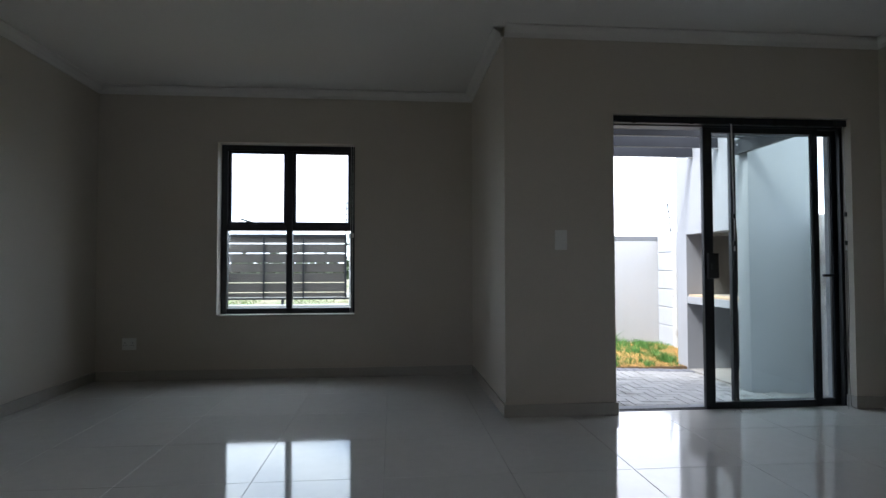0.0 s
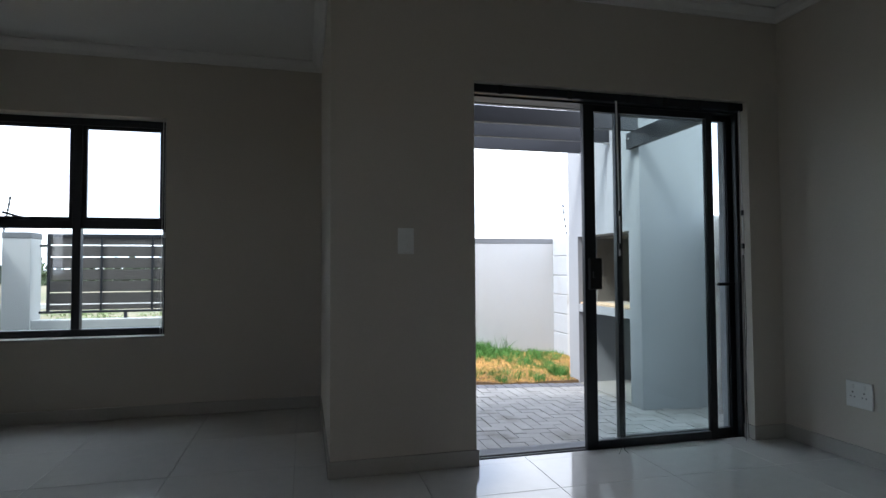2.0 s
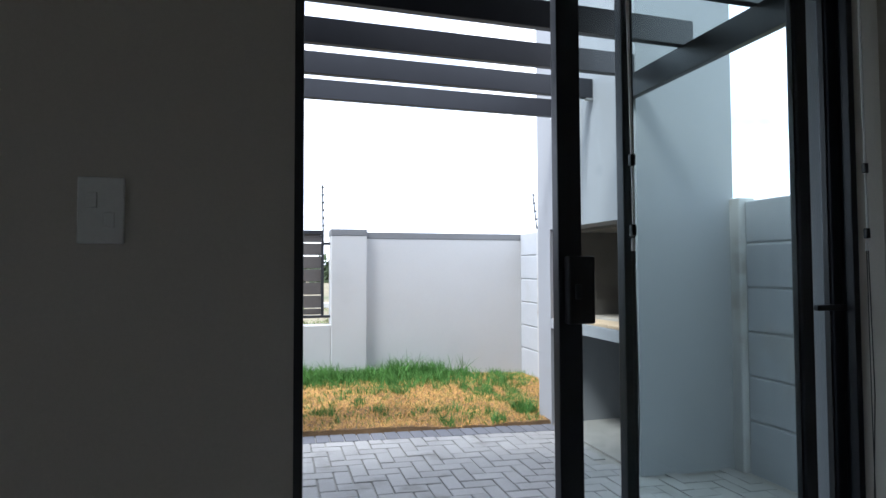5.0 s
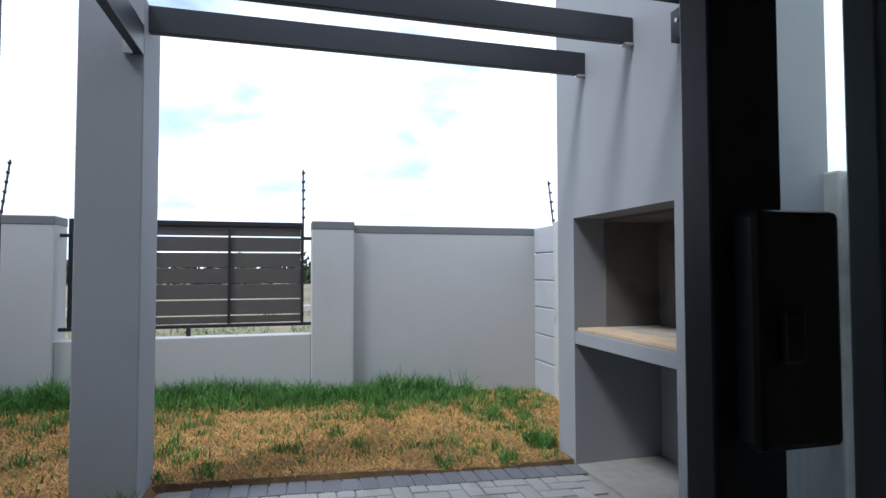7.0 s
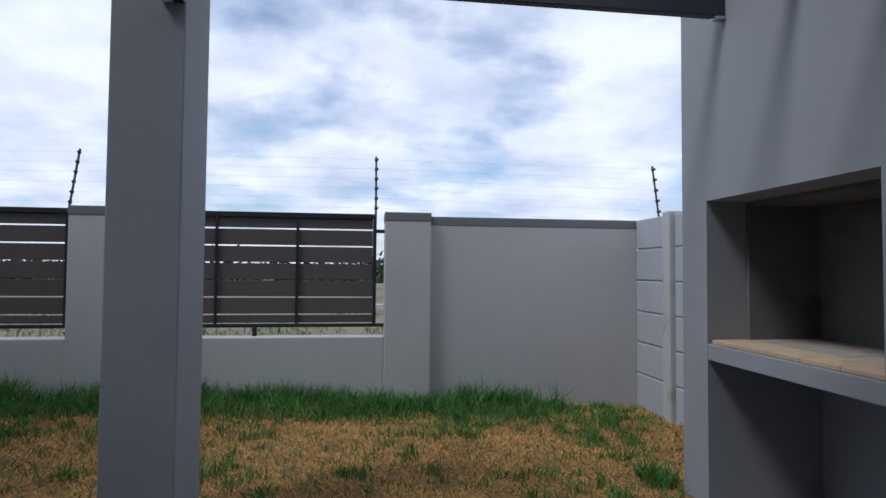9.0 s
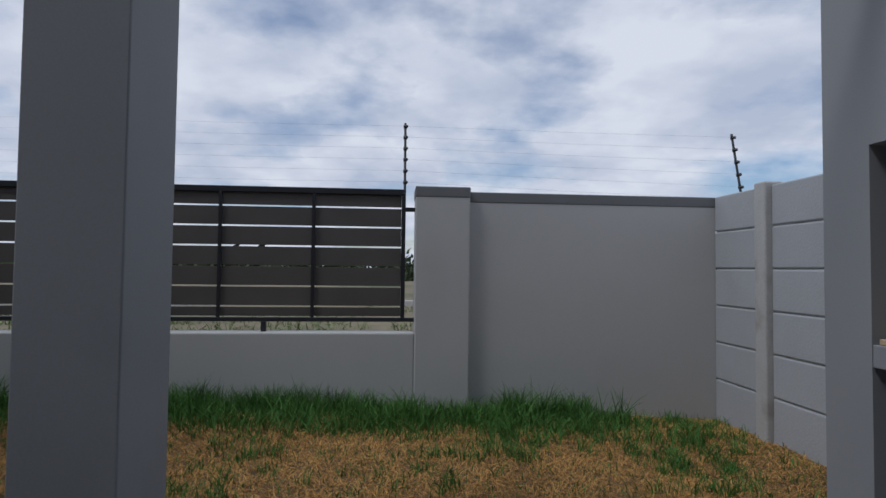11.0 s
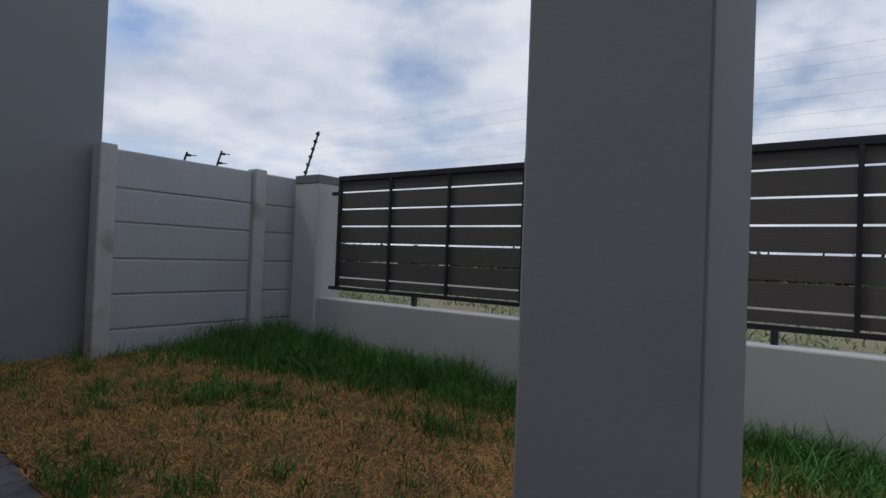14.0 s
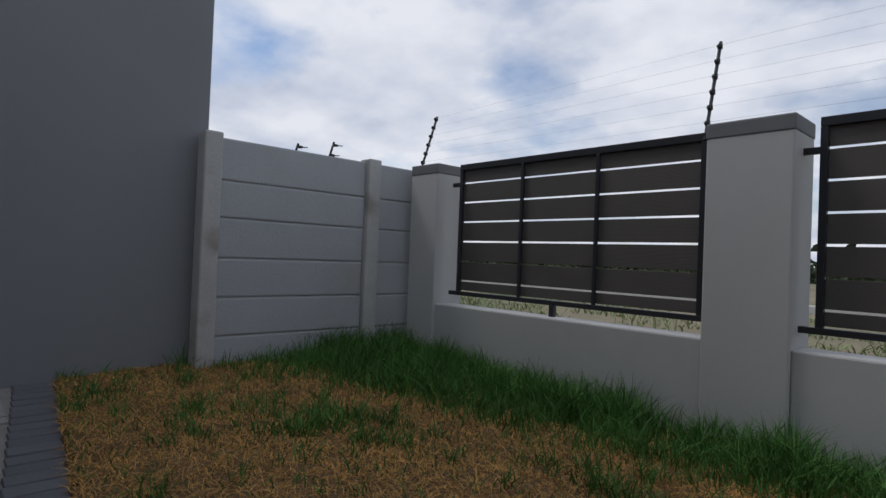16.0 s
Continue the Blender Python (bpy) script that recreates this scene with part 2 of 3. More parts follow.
two_sided("wall_door", wb, "warm grey painted wall around the sliding door", lambda c, n: c.y < Y_STEP - 0.01)
wb = one(X_LEFT - 0.25, WX0, Y_WIN, Y_WIN_OUT, -0.3, 3.12)
box(wb, WX1, X_ALC, Y_WIN, Y_WIN_OUT, -0.3, 3.12)
box(wb, WX0, WX1, Y_WIN, Y_WIN_OUT, W_TOP, 3.12)
box(wb, WX0, WX1, Y_WIN, Y_WIN_OUT, -0.3, W_BOT)
two_sided("wall_window", wb, "warm grey painted alcove wall with a square window opening", lambda c, n: n.y < -0.5 or (abs(n.y) < 0.5 and WX0 - 0.1 < c.x < WX1 + 0.1))
two_sided("wall_alcove_side", one(X_ALC, X_ALC + 0.24, Y_DOOR, Y_WIN_OUT, -0.3, 3.12), "warm grey painted return wall of the alcove", lambda c, n: n.x < -0.5 or n.y < -0.5)
# The gap at y 0.5 to 1.5 is added out of view to brighten the room
wb = one(X_LEFT - 0.25, X_LEFT, Y_BACK - 0.25, 0.5, -0.3, 3.12)
box(wb, X_LEFT - 0.25, X_LEFT, 1.5, Y_WIN, -0.3, 3.12)
box(wb, X_LEFT - 0.25, X_LEFT, 0.5, 1.5, D_TOP, 3.12)
box(wb, X_LEFT - 0.25, X_LEFT, 0.5, 1.5, -0.3, 1.2)
setting("wall_left", wb, M_WALL_IN, "plain warm grey painted side wall with an unseen opening added for light", "wall")
setting("wall_right", one(X_RIGHT, X_RIGHT + 0.25, Y_BACK - 0.25, Y_DOOR, -0.3, 3.12), M_WALL_IN, "plain warm grey painted side wall", "wall")
setting("wall_back", one(X_LEFT, X_RIGHT, Y_BACK - 0.25, Y_BACK, -0.3, 3.12), M_WALL_IN, "plain warm grey painted rear wall", "wall")
cb = one(X_LEFT, X_RIGHT, Y_BACK, Y_DOOR, CEIL, CEIL + 0.1)
box(cb, X_LEFT, X_ALC, Y_DOOR, Y_WIN, CEIL, CEIL + 0.1)
setting("ceiling", cb, M_CEIL, "plain white painted ceiling", "ceiling")
setting("roof", one(X_LEFT - 0.4, X_RIGHT + 0.35, Y_BACK - 0.4, Y_WIN_OUT - 0.02, 3.12, 3.2), M_ROOF, "dark flat roof sheet over the room", "roof")
# Out-of-view block, added only to shade the left of the yard
setting("yard_shade_block", one(X_LEFT - 0.25, X_ALC + 0.24, Y_BACK - 0.25, Y_WIN_OUT, 3.204, 4.6), M_PLASTER, "plain grey plastered block above the alcove, added unseen to shade the yard", "wall")


def cove(name, a, b, inward):
    """A small coved cornice along a wall from a to b; inward is the way into the room."""
    bm = bmesh.new()
    prof = [(0.0, -0.07), (0.012, -0.07), (0.022, -0.045), (0.045, -0.022), (0.07, -0.012), (0.07, 0.0)]
    rings = [[bm.verts.new((p[0] + inward[0] * d, p[1] + inward[1] * d, CEIL + z - 0.001)) for d, z in prof] for p in (a, b)]
    for i in range(len(prof) - 1):
        bm.faces.new((rings[0][i], rings[0][i + 1], rings[1][i + 1], rings[1][i]))
    bmesh.ops.recalc_face_normals(bm, faces=bm.faces)
    return setting(name, bm, M_CEIL, "white coved ceiling cornice", "cornice")


cove("trim_1", (X_LEFT, Y_BACK), (X_LEFT, Y_WIN), (1, 0))
cove("trim_2", (X_LEFT, Y_WIN), (X_ALC, Y_WIN), (0, -1))
cove("trim_3", (X_ALC, Y_WIN), (X_ALC, Y_DOOR), (-1, 0))
cove("trim_4", (X_ALC, Y_DOOR), (X_RIGHT, Y_DOOR), (0, -1))
cove("trim_5", (X_RIGHT, Y_DOOR), (X_RIGHT, Y_BACK), (-1, 0))


def skirting(name, x0, x1, y0, y1):
    return setting(name, one(x0, x1, y0, y1, FLOOR + 0.001, FLOOR + 0.085, 0.002), M_SKIRT, "pale porcelain skirting tile along the wall", "skirting")


skirting("baseboard_1", X_LEFT, X_LEFT + 0.012, Y_BACK, Y_WIN)
skirting("baseboard_2", X_LEFT + 0.012, X_ALC - 0.012, Y_WIN - 0.012, Y_WIN)
skirting("baseboard_3", X_ALC - 0.012, X_ALC, Y_DOOR - 0.012, Y_WIN)
skirting("baseboard_4", X_ALC, DX0 + 0.012, Y_DOOR - 0.012, Y_DOOR)
skirting("baseboard_5", DX1 - 0.012, X_RIGHT - 0.012, Y_DOOR - 0.012, Y_DOOR)
skirting("baseboard_6", X_RIGHT - 0.012, X_RIGHT, Y_BACK, Y_DOOR - 0.012)
skirting("baseboard_7", DX1 - 0.012, DX1, Y_DOOR, Y_STEP - 0.002)
skirting("baseboard_8", DX0, DX0 + 0.012, Y_DOOR, Y_STEP - 0.002)

# ---- window ----
win = thing("window_1", ((WX0 + WX1) / 2, 5.45, W_BOT), "dark aluminium four-pane window with two top-hung sashes", "window", "", "structure")
FY0, FY1, XM, ZM = 5.43, 5.49, -0.968, 1.655
fb = one(WX0, WX0 + 0.055, FY0, FY1, W_BOT, W_TOP, 0.004)
box(fb, WX1 - 0.045, WX1, FY0, FY1, W_BOT, W_TOP, 0.004)
box(fb, WX0 + 0.055, WX1 - 0.045, FY0, FY1, W_BOT, W_BOT + 0.05, 0.004)
box(fb, WX0 + 0.055, WX1 - 0.045, FY0, FY1, W_TOP - 0.05, W_TOP, 0.004)
part("window_frame", fb, M_FRAME, win)
part("mullion", one(XM - 0.028, XM + 0.028, FY0 + 0.003, FY1 - 0.003, W_BOT + 0.05, W_TOP - 0.05, 0.004), M_FRAME, win)
tb = one(WX0 + 0.055, XM - 0.028, FY0 + 0.006, FY1 - 0.006, ZM - 0.03, ZM + 0.03, 0.004)
box(tb, XM + 0.028, WX1 - 0.045, FY0 + 0.006, FY1 - 0.006, ZM - 0.03, ZM + 0.03, 0.004)
part("transom", tb, M_FRAME, win)
for x0, x1 in ((WX0 + 0.055, XM - 0.028), (XM + 0.028, WX1 - 0.045)):
    sash = bmesh.new()
    for bx in ((x0, x0 + 0.03, ZM + 0.03, W_TOP - 0.05), (x1 - 0.03, x1, ZM + 0.03, W_TOP - 0.05),
               (x0 + 0.03, x1 - 0.03, ZM + 0.03, ZM + 0.055), (x0 + 0.03, x1 - 0.03, W_TOP - 0.075, W_TOP - 0.05)):
        box(sash, bx[0], bx[1], 5.45, 5.475, bx[2], bx[3], 0.003)
    part("sash", sash, M_FRAME, win)
    for z0, z1, e in ((ZM + 0.05, W_TOP - 0.07, 0.025), (W_BOT + 0.045, ZM - 0.025, -0.005)):
        g = part("pane", one(x0 + e, x1 - e, 5.458, 5.463, z0, z1), M_GLASS, win, "clear glass pane")
        g.visible_shadow = False
lb = one(-1.325, -1.265, 5.395, 5.43, ZM + 0.03, ZM + 0.045, 0.003)
tube(lb, (-1.29, 5.40, ZM + 0.04), (-1.40, 5.36, ZM + 0.075), 0.008)
part("handle", lb, M_FRAME, win, "dark window stay handle")
part("window_sill", one(WX0, WX1, Y_WIN - 0.006, FY0, W_BOT - 0.012, W_BOT, 0.003), M_SKIRT, win, "pale inner window sill")
cordb = bmesh.new()
for dx in (0.0, 0.018):
    tube(cordb, (WX1 - 0.02 - dx, 5.39, W_TOP), (WX1 - 0.03 - dx, 5.39, 0.78), 0.0018, 5)
box(cordb, WX1 - 0.034, WX1 - 0.014, 5.38, 5.40, 1.56, 1.60, 0.003)
cord = tagged(part("blind_cord", cordb, M_WHITE), "thin looped blind cord hanging beside the window", "blind cord")

# ---- sliding door ----
YF0, YF1 = Y_STEP, Y_STEP + 0.105
SILL = FLOOR - 0.022
door = thing("door_1", ((DX0 + DX1) / 2, YF0, FLOOR), "dark aluminium sliding glass door standing partly open", "sliding door", "", "structure")


def jamb(x0, x1, web0, web1):
    """A frame upright: two flanges with the channel for the leaves between them."""
    bm = one(x0, x1, YF0, YF0 + 0.03, SILL, D_TOP, 0.003)
    box(bm, x0, x1, YF1 - 0.028, YF1, SILL, D_TOP, 0.003)
    box(bm, web0, web1, YF0 + 0.03, YF1 - 0.028, SILL, D_TOP)
    return bm


part("door_frame", jamb(DX0, DX0 + 0.024, DX0, DX0 + 0.008), M_FRAME, door)
part("door_frame", jamb(DX1 - 0.024, DX1, DX1 - 0.008, DX1), M_FRAME, door)
part("head", one(DX0 + 0.024, DX1 - 0.024, YF0, YF1, D_TOP - 0.06, D_TOP, 0.003), M_FRAME, door)
tr = one(DX0 + 0.024, DX1 - 0.024, YF0, YF1, SILL - 0.003, SILL + 0.012, 0.002)
for yt in (YF0 + 0.033, YF0 + 0.073):
    box(tr, DX0 + 0.024, DX1 - 0.024, yt - 0.004, yt + 0.004, SILL + 0.012, SILL + 0.02)
part("track", tr, M_FRAME, door)


def leaf(x0, x1, yc, sl, sr):
    z0, z1 = SILL + 0.02, D_TOP - 0.06
    lf = part("sliding_leaf", one(x0, x0 + sl, yc - 0.018, yc + 0.018, z0, z1, 0.003), M_FRAME, door)
    part("stile", one(x1 - sr, x1, yc - 0.018, yc + 0.018, z0, z1, 0.003), M_FRAME, lf)
    part("bottom_rail", one(x0 + sl, x1 - sr, yc - 0.016, yc + 0.016, z0, z0 + 0.048, 0.003), M_FRAME, lf)
    part("top_rail", one(x0 + sl, x1 - sr, yc - 0.016, yc + 0.016, z1 - 0.04, z1, 0.003), M_FRAME, lf)
    for xa, xb in ((x0 + sl, x0 + sl + 0.006), (x1 - sr - 0.006, x1 - sr)):
        part("gasket", one(xa, xb, yc - 0.008, yc + 0.008, z0 + 0.048, z1 - 0.04), M_BLACK, lf, "black glazing gasket")
    g = part("pane", one(x0 + sl + 0.001, x1 - sr - 0.001, yc - 0.003, yc + 0.003, z0 + 0.044, z1 - 0.036), M_GLASS, lf, "clear glass pane")
    g.visible_shadow = False
    return lf


Y_SLIDE, Y_FIXED = YF0 + 0.022, YF0 + 0.066
slider = leaf(2.212, 3.092, Y_SLIDE, 0.069, 0.045)
leaf(2.446, DX1 - 0.012, Y_FIXED, 0.038, 0.040)
lock = part("lock_case", one(2.226, 2.306, Y_SLIDE - 0.048, Y_SLIDE - 0.019, 1.195, 1.377, 0.006), M_BLACK, slider, "black lock and pull handle")
part("lock_lever", one(2.242, 2.260, Y_SLIDE - 0.058, Y_SLIDE - 0.049, 1.262, 1.302, 0.003), M_STEEL, lock, "small dark lock lever")
part("bar", one(3.135, 3.258, Y_FIXED - 0.040, Y_FIXED - 0.022, 1.205, 1.224, 0.004), M_FRAME, door, "short dark security bar")

blind = thing("door_blind", (2.40, 3.81, D_TOP), "dark slim blind head rail with hanging cords and wand", "blind")
rail = part("head_rail", one(DX0 + 0.004, DX1 - 0.004, 3.793, 3.840, D_TOP - 0.052, D_TOP - 0.004, 0.006), M_FRAME, blind)
for xc in (1.68, 2.10, 2.47, 2.72, 2.96, 3.18):
    part("clip", one(xc - 0.014, xc + 0.014, 3.786, 3.793, D_TOP - 0.058, D_TOP - 0.006, 0.002), M_BLACK, rail)


def cord_set(x, y, upper, lower, lean):
    """Two pale wands with black toggles, a clear drop and loose black cords below."""
    top = D_TOP - 0.05
    part("wand", tube(bmesh.new(), (x - lean, y, top), (x, y, upper), 0.0032, 8), M_WHITE, blind, "pale tilt wand")
    part("wand", tube(bmesh.new(), (x + 0.004 - lean * 0.6, y + 0.006, top), (x + 0.003, y, lower), 0.0032, 8), M_WHITE, blind, "pale tilt wand")
    for z in (upper, lower):
        part("toggle", one(x - 0.007, x + 0.008, y - 0.007, y + 0.007, z - 0.016, z + 0.016, 0.003), M_BLACK, blind, "black cord toggle")
    part("tassel", tube(bmesh.new(), (x, y, lower - 0.02), (x, y, lower - 0.055), 0.0035, 8, 0.006), M_WHITE, blind, "pale plastic cord tassel")
    for k, dx in enumerate((-0.003, 0.004)):
        pts = [(x + dx, y, lower - 0.05), (x + dx * 2, y - 0.004, 0.95), (x - dx, y, 0.60), (x + dx * 3 - 0.01, y - 0.01, FLOOR + 0.012), (x + dx * 8 - 0.03, y - 0.05, FLOOR + 0.004)]
        cb = bmesh.new()
        for a, b in zip(pts, pts[1:]):
            tube(cb, a, b, 0.0016, 5)
        part("cord", cb, M_BLACK, blind)


cord_set(2.40, 3.785, 1.635, 1.445, 0.012)
cord_set(3.256, 3.80, 1.655, 1.45, 0.006)


# ---- switch and sockets ----
def wall_plate(name, label, category, m, w, h, holes):
    p = thing(name, (0, 0, 0), label, category)
    part("plate", one(-w / 2, w / 2, -0.009, 0, -h / 2, h / 2, 0.003), M_WHITE, p)
    for kind, x, z, a, b in holes:
        if kind == "rocker":
            part("rocker", one(x - a, x + a, -0.013, -0.009, z - b, z + b, 0.0015), M_WHITE, p)
        else:
            part("pin_hole", tube(bmesh.new(), (x, -0.0102, z), (x, -0.0085, z), a, 10), M_BLACK, p)
    p.matrix_basis = m
    return p


socket = []
for ox in (-0.035, 0.03):
    socket += [("hole", ox, 0.012, 0.0045, 0), ("hole", ox - 0.011, -0.012, 0.0035, 0), ("hole", ox + 0.011, -0.012, 0.0035, 0)]
socket += [("rocker", -0.035, 0.04, 0.008, 0.011), ("rocker", 0.03, 0.04, 0.008, 0.011)]
wall_plate("light_switch", "white two-lever light switch plate on the wall", "light switch", pose(1.142, Y_DOOR, 1.465), 0.085, 0.135,
           [("rocker", -0.016, 0.02, 0.010, 0.016), ("rocker", 0.016, -0.02, 0.010, 0.016)])
wall_plate("wall_socket", "white double wall socket above the skirting", "socket", pose(-2.34, Y_WIN, 0.60), 0.12, 0.105, socket)
wall_plate("wall_socket", "white double wall socket beside the sliding door", "socket", pose(X_RIGHT, 3.28, 0.634, 0, 0, -90), 0.15, 0.14, socket)

# ---- ground, lawn and open land ----
XW0, XW1 = -3.60, 4.75


def sheet(name, x0, x1, y0, y1, nx, ny, zf, mat, label, category):
    bm = bmesh.new()
    grid = [[bm.verts.new((x0 + (x1 - x0) * i / nx, y0 + (y1 - y0) * j / ny, zf(x0 + (x1 - x0) * i / nx, y0 + (y1 - y0) * j / ny))) for j in range(ny + 1)] for i in range(nx + 1)]
    for i in range(nx):
        for j in range(ny):
            bm.faces.new((grid[i][j], grid[i + 1][j], grid[i + 1][j + 1], grid[i][j + 1]))
    return setting(name, bm, mat, label, category)


X_TURN = 1.112  # the edge row turns back beside the column here


def edge_y(x):
    """The line where the paving ends and the lawn begins."""
    if x > X_TURN:
        return 7.265
    return 6.75 + max(0.0, 1.0 - x) * 0.058 + max(0.0, -1.8 - x) * 0.055


def lawn_z(x, y):
    if y < edge_y(x) - 0.02:
        return ground_z(x) - 0.06
    return ground_z(x) + 0.026 + 0.03 * noise.noise(Vector((x * 1.1, y * 1.1, 0.3))) + 0.012 * noise.noise(Vector((x * 5, y * 5, 2.0)))


sheet("ground", -1600, 1600, -300, 3000, 8, 8, lambda x, y: -0.35, M_VELD, "flat open sandy ground reaching the horizon", "ground")
sheet("veld", -60, 60, 9.9, 120, 40, 40, lambda x, y: 0.30 + 0.08 * noise.noise(Vector((x * 0.3, y * 0.3, 0))) - 0.6 * max(0, (y - 60) / 60), M_VELD, "rough sandy land with weeds beyond the wall", "ground")
sheet("lawn", XW0, XW1, 6.70, 9.8, 110, 90, lawn_z, M_SOIL, "patchy dry lawn soil under thin grass", "lawn")
paving = sheet("pavement", XW0, XW1, Y_DOOR_OUT - 0.1, 7.26, 4, 4, lambda x, y: ground_z(x) - 0.012, M_SAND, "grey concrete pavers in herringbone with a charcoal edge row", "paving")

# ---- pergola column and beams ----
colb = one(0.765, 1.097, 6.94, 7.34, -0.1, 2.87, 0.006)
tagged(part("pergola_column", colb, M_PLASTER), "square grey plastered pergola column on the paving", "column")


def cross_beam(y, x0, x1, first):
    b = thing("pergola_beam", ((x0 + x1) / 2, y, 2.70), "charcoal powder-coated steel pergola cross beam", "beam", "pergola beams")
    part("tube", one(x0, x1, y - 0.025, y + 0.025, 2.705, 2.862, 0.004), M_STEEL, b)
    if first:
        part("bracket", one(x1 - 0.06, x1, y - 0.03, y + 0.02, 2.69, 2.704, 0.002), M_ZINC, b, "galvanised fixing angle")
    return b


cross_beam(7.05, 1.097, 3.897, True)
cross_beam(6.47, 1.02, 3.897, True)
for y in (5.92, 5.36, 4.80):
    cross_beam(y, 1.02, 3.93, False)
for x0, x1, y1, lab in ((1.045, 1.095, 6.938, "column"), (3.845, 3.895, 6.03, "fireplace")):
    r = thing("pergola_rail", (x0, 5.5, 2.54), "charcoal steel rail carrying the pergola beams", "rail", "pergola rails")
    part("tube", one(x0, x1, Y_DOOR_OUT, y1, 2.535, 2.703, 0.004), M_STEEL, r)
    bb = tube(bmesh.new(), (x0 - 0.006, y1 - 0.05, 2.64), (x0, y1 - 0.05, 2.64), 0.011, 8)
    part("bolt", bb, M_ZINC, r)
    if lab == "column":
        part("bracket", one(x0 - 0.05, x0, y1 - 0.03, y1, 2.53, 2.60, 0.002), M_ZINC, r, "galvanised angle bracket")

# ---- outdoor fireplace ----
BX0, BX1, BY0, BY1 = 3.90, 4.72, 5.885, 7.475
OY0, OY1, BACK = 6.095, 7.222, 4.625
braai = thing("outdoor_fireplace", (4.3, 6.7, -0.12), "tall grey plastered built-in barbecue with open firebox", "fireplace")
bb = one(BX0, BX1, BY0, BY1, 1.705, 4.3)
part("chimney_breast", bb, M_PLASTER, braai)
part("side_wall", one(BX0, BX1, BY0, OY0, -0.25, 1.705), M_PLASTER, braai)
part("side_wall", one(BX0, BX1, OY1, BY1, -0.25, 1.705), M_PLASTER, braai)
part("back_wall", one(BACK, BX1, OY0, OY1, -0.25, 1.705), M_PLASTER, braai)
part("slab", one(BX0 + 0.002, BACK, OY0, OY1, 0.79, 0.883, 0.004), M_PLASTER, braai, "grey plastered hearth slab")
for bx in ((4.15, BACK, OY1 - 0.02, OY1, 0.90, 1.68), (4.15, BACK, OY0, OY0 + 0.02, 0.90, 1.68), (BACK - 0.02, BACK, OY0 + 0.02, OY1 - 0.02, 0.90, 1.68),
           (BX0 + 0.25, BACK, OY0, OY1, 1.682, 1.704)):
    part("firebox_lining", one(*bx), M_CEMENT, braai, "brown smoked cement lining")
part("floor_slab", one(BX0 + 0.01, BACK, OY0, OY1, -0.25, -0.075, 0.003), M_SAND, braai, "dusty concrete storage floor")
hearth = thing("hearth_bricks", (4.25, 6.6, 0.884), "tan firebrick paving on the hearth slab", "bricks")
rowh = 0
hrng = random.Random(11)
xh = BX0 + 0.016
while xh < BACK - 0.05:
    yh = OY0 + 0.004 - (0.11 if rowh % 2 else 0)
    while yh < OY1:
        a, b = max(yh, OY0 + 0.004), min(yh + 0.218, OY1 - 0.004)
        if b - a > 0.03:
            part("brick", one(xh, min(xh + 0.108, BACK - 0.022), a, b, 0.884, 0.908 + hrng.uniform(-0.002, 0.002), 0.004), M_ASHBRICK if rowh > 1 else M_FIREBRICK, hearth)
        yh += 0.222
    xh += 0.112
    rowh += 1

# ---- boundary wall with railing panels ----
bw = thing("boundary_wall", (0.5, 9.8, 0), "pale grey plastered boundary wall with dark painted copings", "wall", "", "structure")
PIERS = [(-3.35, -3.0), (-0.735, -0.29), (2.125, 2.575)]
for x0, x1 in PIERS:
    pier = part("pier", one(x0, x1, Y_B, Y_B + 0.33, -0.2, 1.775, 0.010), M_BOUND, bw)
    part("cap", one(x0 - 0.004, x1 + 0.004, Y_B - 0.004, Y_B + 0.334, 1.765, 1.855, 0.010), M_CAP, pier, "dark grey pier coping")
seg = part("wall_panel", one(2.575, XW1, Y_B + 0.075, Y_B + 0.235, -0.2, 1.745, 0.006), M_BOUND, bw)
part("coping", one(2.577, XW1, Y_B + 0.071, Y_B + 0.239, 1.735, 1.825, 0.008), M_CAP, seg, "dark grey wall coping")
for x0, x1 in ((-3.0, -0.735), (-0.29, 2.125)):
    part("plinth", one(x0, x1, Y_B + 0.03, Y_B + 0.235, -0.2, 0.645, 0.012), M_BOUND, bw)


def fence_panel(x0, x1, bars, foot):
    y = Y_B + 0.15
    f = thing("fence_panel", ((x0 + x1) / 2, y, 0.645), "black steel railing panel with ribbed brown-grey slats", "fence panel", "railing panels")
    z0, z1 = 0.762, 1.842
    part("top_rail", one(x0, x1, y - 0.02, y + 0.02, z1 - 0.05, z1, 0.004), M_STEEL, f)
    part("bottom_rail", one(x0 - 0.09, x1 + 0.09, y - 0.02, y + 0.02, z0 - 0.035, z0, 0.004), M_STEEL, f)
    for x in (x0, x1 - 0.035):
        part("post", one(x, x + 0.035, y - 0.018, y + 0.018, z0, z1 - 0.05, 0.003), M_STEEL, f)
    for x in bars:
        part("upright", one(x - 0.014, x + 0.014, y - 0.02, y - 0.002, z0, z1 - 0.05, 0.003), M_STEEL, f)
    for xa, xb in ((x0 - 0.09, x0), (x1, x1 + 0.09)):
        part("bracket", one(xa, xb, y - 0.015, y + 0.015, 1.655, 1.69, 0.003), M_STEEL, f)
    part("foot", one(foot - 0.02, foot + 0.02, y - 0.02, y + 0.02, 0.643, z0 - 0.035, 0.003), M_STEEL, f)
    levels = [z0 + 0.003] + [0.852 + 0.1662 * i for i in range(6)] + [z1 - 0.043]
    for i in range(7):
        part("slat", one(x0 + 0.036, x1 - 0.036, y, y + 0.016, levels[i] + 0.007, levels[i + 1] - 0.007, 0.002), M_BOARD, f)
    return f


